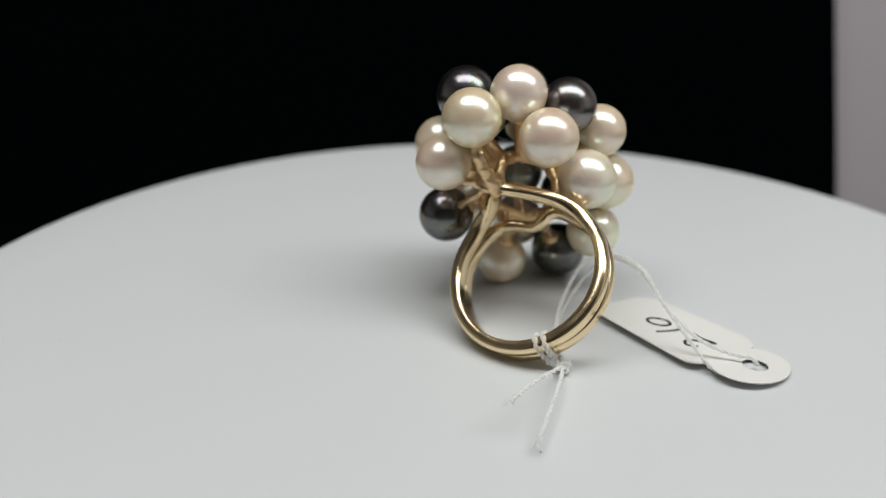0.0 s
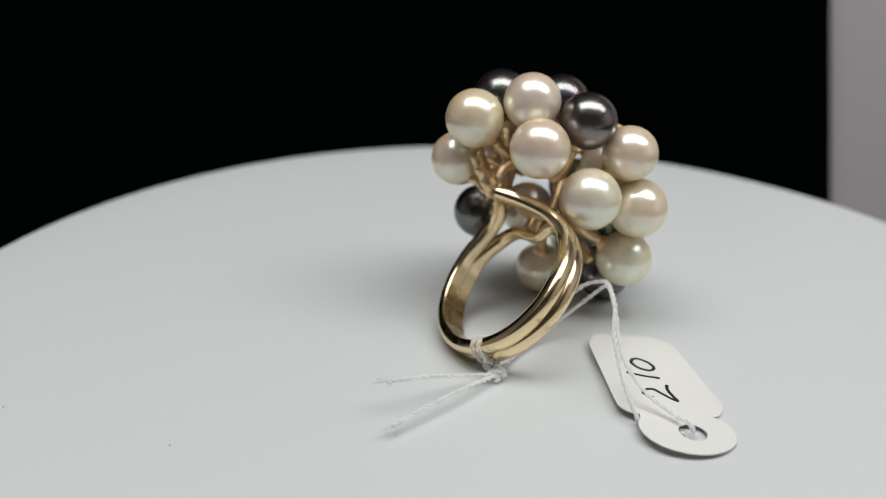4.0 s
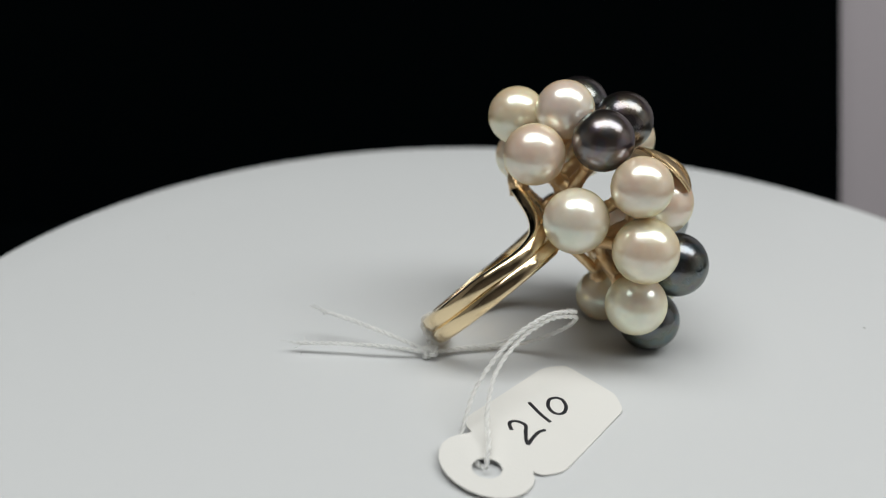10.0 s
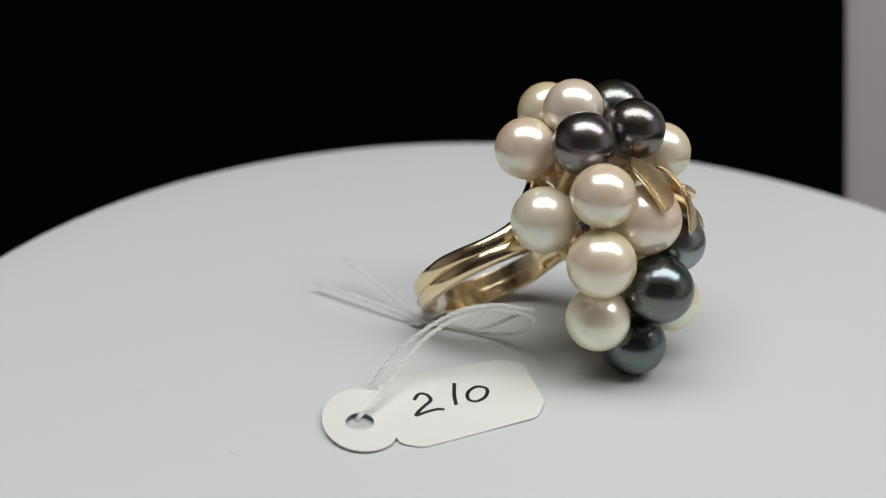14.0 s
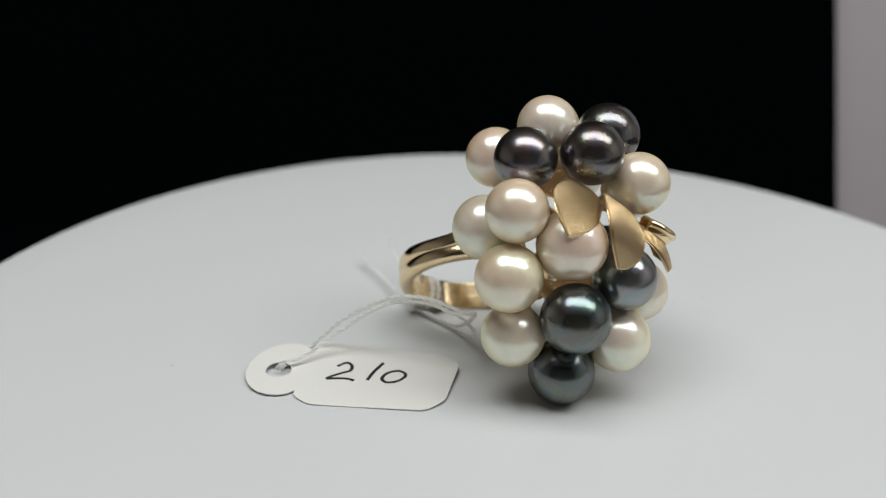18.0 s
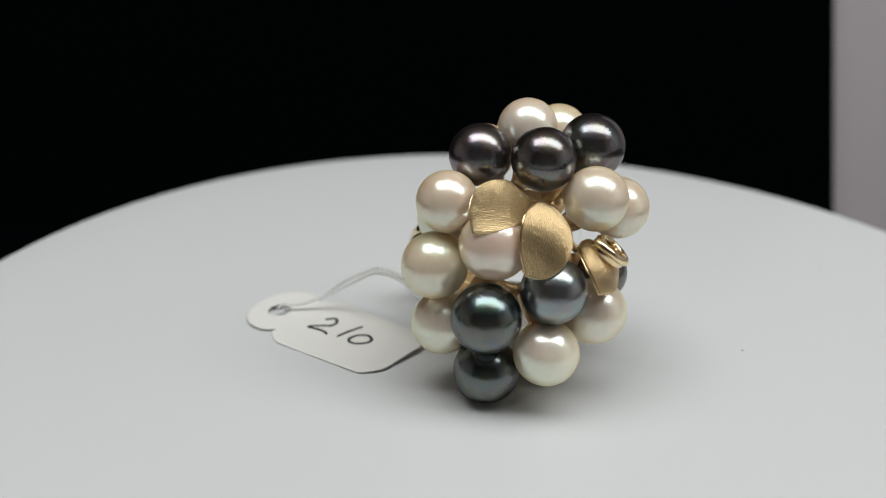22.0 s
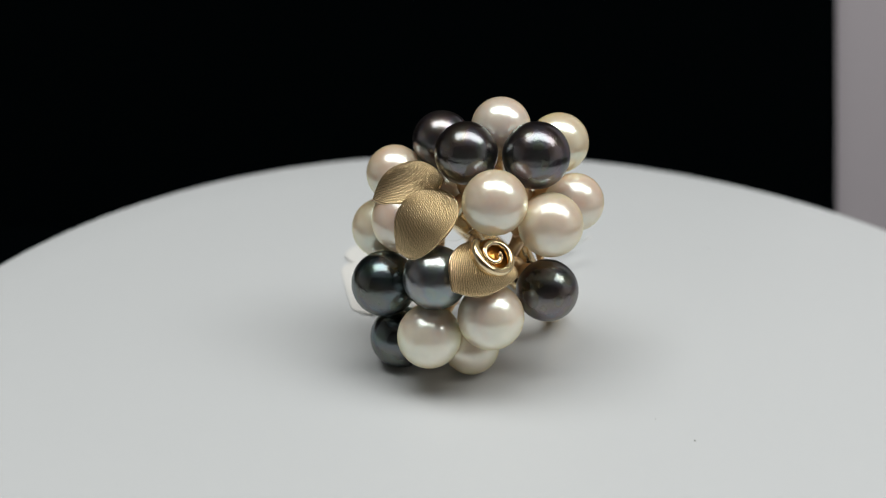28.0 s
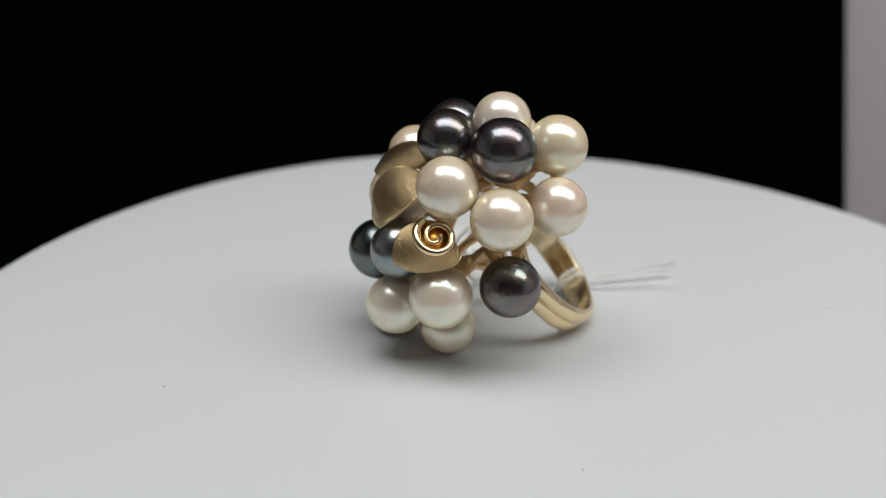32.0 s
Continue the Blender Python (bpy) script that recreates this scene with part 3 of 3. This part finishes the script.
def rounded(points, r, steps=4):
    out = []
    for i, p in enumerate(points):
        p, a, b = Vector(p), Vector(points[i - 1]), Vector(points[(i + 1) % len(points)])
        da, db = (a - p), (b - p)
        s = min(r, da.length / 2.2, db.length / 2.2)
        p0, p1 = p + da.normalized() * s, p + db.normalized() * s
        for k in range(steps + 1):
            t = k / steps
            out.append(p0 * (1 - t) ** 2 + p * 2 * t * (1 - t) + p1 * t * t)
    return out


def lift(p):
    """How far the card stands off the platter: it rests on one long edge, and its string holds up the end with the hole."""
    q = Vector((p[0], p[1], 0)) / MM + TAG
    a, b = q.dot(ALONG), q.dot(DOWN) - 16.3
    return (0.03 + 0.075 * max(0.0, 5.0 - b) + 0.22 * max(0.0, min(1.0, (-17.0 - a) / 8.0)) ** 1.3) * MM


def build_tag():
    end = [(-24.3 + 4.1 * math.cos(a), 0.15 + 5.0 * math.sin(a)) for a in (radians(300 - 240 * k / 16) for k in range(17))]
    shape = [(-21.7, -4.9), (-20.5, -6.1), (-7.2, -6.6), (-4.7, -5.3), (-4.9, 1.7), (-6.6, 3.9), (-19.4, 5.7), (-21.6, 4.5)]
    outline = rounded(shape, 0.8) + [Vector(q) for q in end[::-1]]
    hole = [(-24.7 + 1.45 * math.cos(a), 0.6 + 1.45 * math.sin(a)) for a in (math.tau * k / 24 for k in range(24))]
    bm = bmesh.new()
    slab(bm, [on_tag(*q) for q in outline], 0.0, 0.13 * MM, [[on_tag(*q) for q in hole]])
    for a in (-17, -18.5, -20, -21.5, -23, -24, -25):
        bmesh.ops.bisect_plane(bm, geom=bm.verts[:] + bm.edges[:] + bm.faces[:], plane_co=(ALONG * a + DOWN * 16.3 - TAG) * MM, plane_no=ALONG)
    bmesh.ops.bisect_plane(bm, geom=bm.verts[:] + bm.edges[:] + bm.faces[:], plane_co=(ALONG * -15 + DOWN * 21.3 - TAG) * MM, plane_no=DOWN)
    for v in bm.verts:
        v.co.z += lift(v.co)
    part("card", bm, card, price_tag, smooth=False)
    strokes = {
        "digit_two": [(-18.4, -1.7), (-17.9, -2.4), (-17.4, -2.65), (-16.8, -2.2), (-16.7, -1.3), (-17.5, -0.6), (-18.4, 0.2), (-18.8, 0.8), (-17.6, 0.45), (-16.5, 0.3), (-15.7, 0.5)],
        "digit_one": [(-13.4, -3.5), (-14.0, -1.6), (-14.3, 0.1)],
        "digit_zero": [(-10.4, -2.1), (-11.3, -2.4), (-12.4, -1.7), (-12.75, -0.6), (-12.1, 0.0), (-11.0, -0.4), (-10.3, -1.4), (-10.4, -2.1)]}
    for name, pts in strokes.items():
        bm = bmesh.new()
        tube(bm, [Vector((*on_tag(*q), lift(on_tag(*q)) + 0.135 * MM)) for q in [tuple(v)[:2] for v in spline([(*p, 0) for p in pts], 6)]], 0.21 * MM, 8, False, 0.25, (0, 0, 1))
        part(name, bm, ink, price_tag, "black pen stroke")


build_tag()

string = tagged(new("tag_string"), "white twisted cotton string knotted to the ring", "string")
string.location = Vector((7.4, -11.75, 0)) * MM


def cord(name, pts, radius=0.15, frayed=False):
    """Two plies twisted round one another along the path, with a few stray fibres; a frayed end opens into a brush of them."""
    path = [(p - Vector((7.4, -11.75, 0))) * MM for p in spline(pts, 24)]
    bm = bmesh.new()
    length = [0.0]
    for a, b in zip(path, path[1:]):
        length.append(length[-1] + (b - a).length)
    fine = []
    step, k = 0.16 * MM, 0
    for i in range(int(length[-1] / step)):
        while length[k + 1] < i * step:
            k += 1
        f = (i * step - length[k]) / max(1e-9, length[k + 1] - length[k])
        fine.append(path[k].lerp(path[k + 1], f))
    for ply in (0, math.pi):
        run, up = [], None
        for i, p in enumerate(fine):
            d = (fine[min(i + 1, len(fine) - 1)] - fine[max(i - 1, 0)]).normalized()
            up = d.orthogonal().normalized() if up is None else (up - d * d.dot(up)).normalized()
            a = i * step / (1.9 * MM) * math.tau + ply
            run.append(p + (up * math.cos(a) + d.cross(up) * math.sin(a)) * radius * 0.8 * MM)
        tube(bm, run, radius * MM, 6)
    rng = random.Random(len(fine))
    for i in range(6, len(fine) - 14, 9):
        away = Vector((rng.uniform(-1, 1), rng.uniform(-1, 1), rng.uniform(-0.3, 1))).normalized()
        a, b = fine[i], fine[i + 12]
        tube(bm, [a, a.lerp(b, 0.35) + away * rng.uniform(0.15, 0.4) * MM, b.lerp(a, 0.2) + away * rng.uniform(0.1, 0.55) * MM], 0.02 * MM, 4)
    if frayed:
        way = (fine[-1] - fine[-12]).normalized()
        for _ in range(16):
            away = Vector((rng.uniform(-1, 1), rng.uniform(-1, 1), rng.uniform(-1, 1))) * rng.uniform(0.1, 0.45) * MM
            start = fine[-rng.randint(3, 12)]
            tube(bm, [start, start + way * 0.6 * MM + away * 0.6, start + way * rng.uniform(1.0, 2.2) * MM + away * 1.6], 0.03 * MM, 4)
    part(name, bm, cotton, string)


def build_string():
    knot = (7.0, -11.9, 0.8)
    cord("loose_end", [knot, (4.7, -16.0, 1.9), (2.9, -20.5, 3.2), (1.2, -24.5, 4.0)], 0.15, True)
    cord("loose_end", [knot, (6.3, -17.0, 1.5), (5.2, -22.0, 1.5), (4.1, -27.3, 1.25)], 0.15, True)
    cord("loop", [knot, (6.4, -7.6, 0.85), (6.3, -3.9, 1.1), (6.9, -0.7, 3.3), (9.2, 2.8, 6.6), (11.5, 3.8, 7.7), (12.5, 2.7, 8.3), (14.2, 0.2, 9.0), (16.2, -2.8, 8.7), (17.6, -5.6, 7.0), (19.9, -8.4, 4.6), (21.8, -9.8, 2.5), (23.4, -10.6, 0.9), (24.6, -10.7, 0.45), (26.5, -10.0, 0.3), (28.2, -9.3, 0.45)])
    cord("loop", [knot, (6.0, -7.5, 0.4), (6.2, -3.3, 0.5), (7.5, 0.6, 2.1), (9.6, 3.2, 4.6), (11.6, 3.9, 6.9), (12.7, 2.8, 7.8), (14.4, 0.1, 8.5), (16.7, -3.3, 7.8), (18.9, -6.3, 5.4), (22.4, -7.9, 2.9), (25.9, -8.3, 1.6), (27.9, -8.8, 1.5), (28.6, -9.0, 1.0), (28.7, -9.2, 0.5)])
    # turns round the band, and the knot
    foot = HOLE + ACROSS * 1.2 - UP * 8.95
    away = (foot - HOLE).normalized()
    for shift in (-0.55, 0.45):
        mid = foot + ACROSS * shift
        pts = [mid + away * (1.25 * math.cos(a)) + AXIS * (1.85 * math.sin(a)) for a in (math.tau * k / 12 for k in range(13))]
        cord("turn", pts, 0.2)
    cord("tie", [foot + away * 1.2 + ACROSS * 0.4, (5.2, -10.6, 1.0), knot], 0.24)
    cord("tie", [foot + away * 1.2 - ACROSS * 0.4, (5.6, -11.6, 0.9), knot], 0.24)
    cord("knot", [Vector(knot) + Vector((0.5 * math.cos(a) * (1 + 0.3 * math.sin(3 * a)), 0.7 * math.sin(2 * a), 0.35 * math.sin(a))) for a in (math.tau * k / 14 for k in range(15))], 0.24)


build_string()


# ---- dust ----
def build_dust():
    rng = random.Random(4)
    bm = bmesh.new()
    spots = [(37.3, -18.3), (-27.4, 9.4), (5.1, 43.9), (-22.6, 8.0)] + [(rng.uniform(-60, 60), rng.uniform(-60, 60)) for _ in range(7)]
    for x, y in spots:
        r = rng.uniform(0.05, 0.1) * MM
        made = bmesh.ops.create_icosphere(bm, subdivisions=1, radius=r, matrix=pose(x * MM, y * MM, r * 0.4, 0, 0, rng.uniform(0, 180)) @ Matrix.Diagonal((1.6, 0.8, 0.5, 1)))
    return tagged(mesh_object("dust", bm, speck_dark), "few tiny dark dust specks on the white platter", "dust", kind="stuff")


dust = build_dust()


# ---- lint ----
def build_lint():
    """A fine hair that hangs between two leaves and a pearl."""
    lint = tagged(new("lint"), "fine white lint hair caught between the gold leaves", "lint")
    lint.location = Vector((-2.0, 14.5, 19.3)) * MM
    bm = bmesh.new()
    tube(bm, [(p - Vector((-2.0, 14.5, 19.3))) * MM for p in spline([(-0.6, 16.4, 18.4), (-1.8, 16.0, 18.6), (-2.6, 14.9, 19.5), (-3.4, 13.4, 20.3)], 8)], 0.015 * MM, 5)
    part("fibre", bm, cotton, lint)
    return lint


lint = build_lint()


# ---- movement ----
TURN = ((0, 0.0), (1, -7.69), (2, -15.35), (3, -22.85), (4, -30.16), (5, -37.43), (6, -44.78), (7, -52.54), (8, -60.67), (9, -68.95), (10, -76.97),
        (11, -84.56), (12, -91.77), (13, -98.95), (14, -106.04), (15, -113.22), (16, -120.46), (17, -127.67), (18, -134.81), (19, -141.83), (20, -148.83),
        (21, -155.92), (22, -163.08), (23, -170.35), (24, -177.7), (25, -185.15), (26, -192.65), (27, -200.14), (28, -207.61), (29, -215.01), (30, -222.39),
        (31, -229.81), (32, -237.19))


def motions():
    for thing in (turntable, ring, price_tag, string, dust, lint):
        x, y, z = thing.location
        walk(thing, [(t, pose(0, 0, 0, 0, 0, a) @ pose(x, y, z)) for t, a in TURN])


motions()
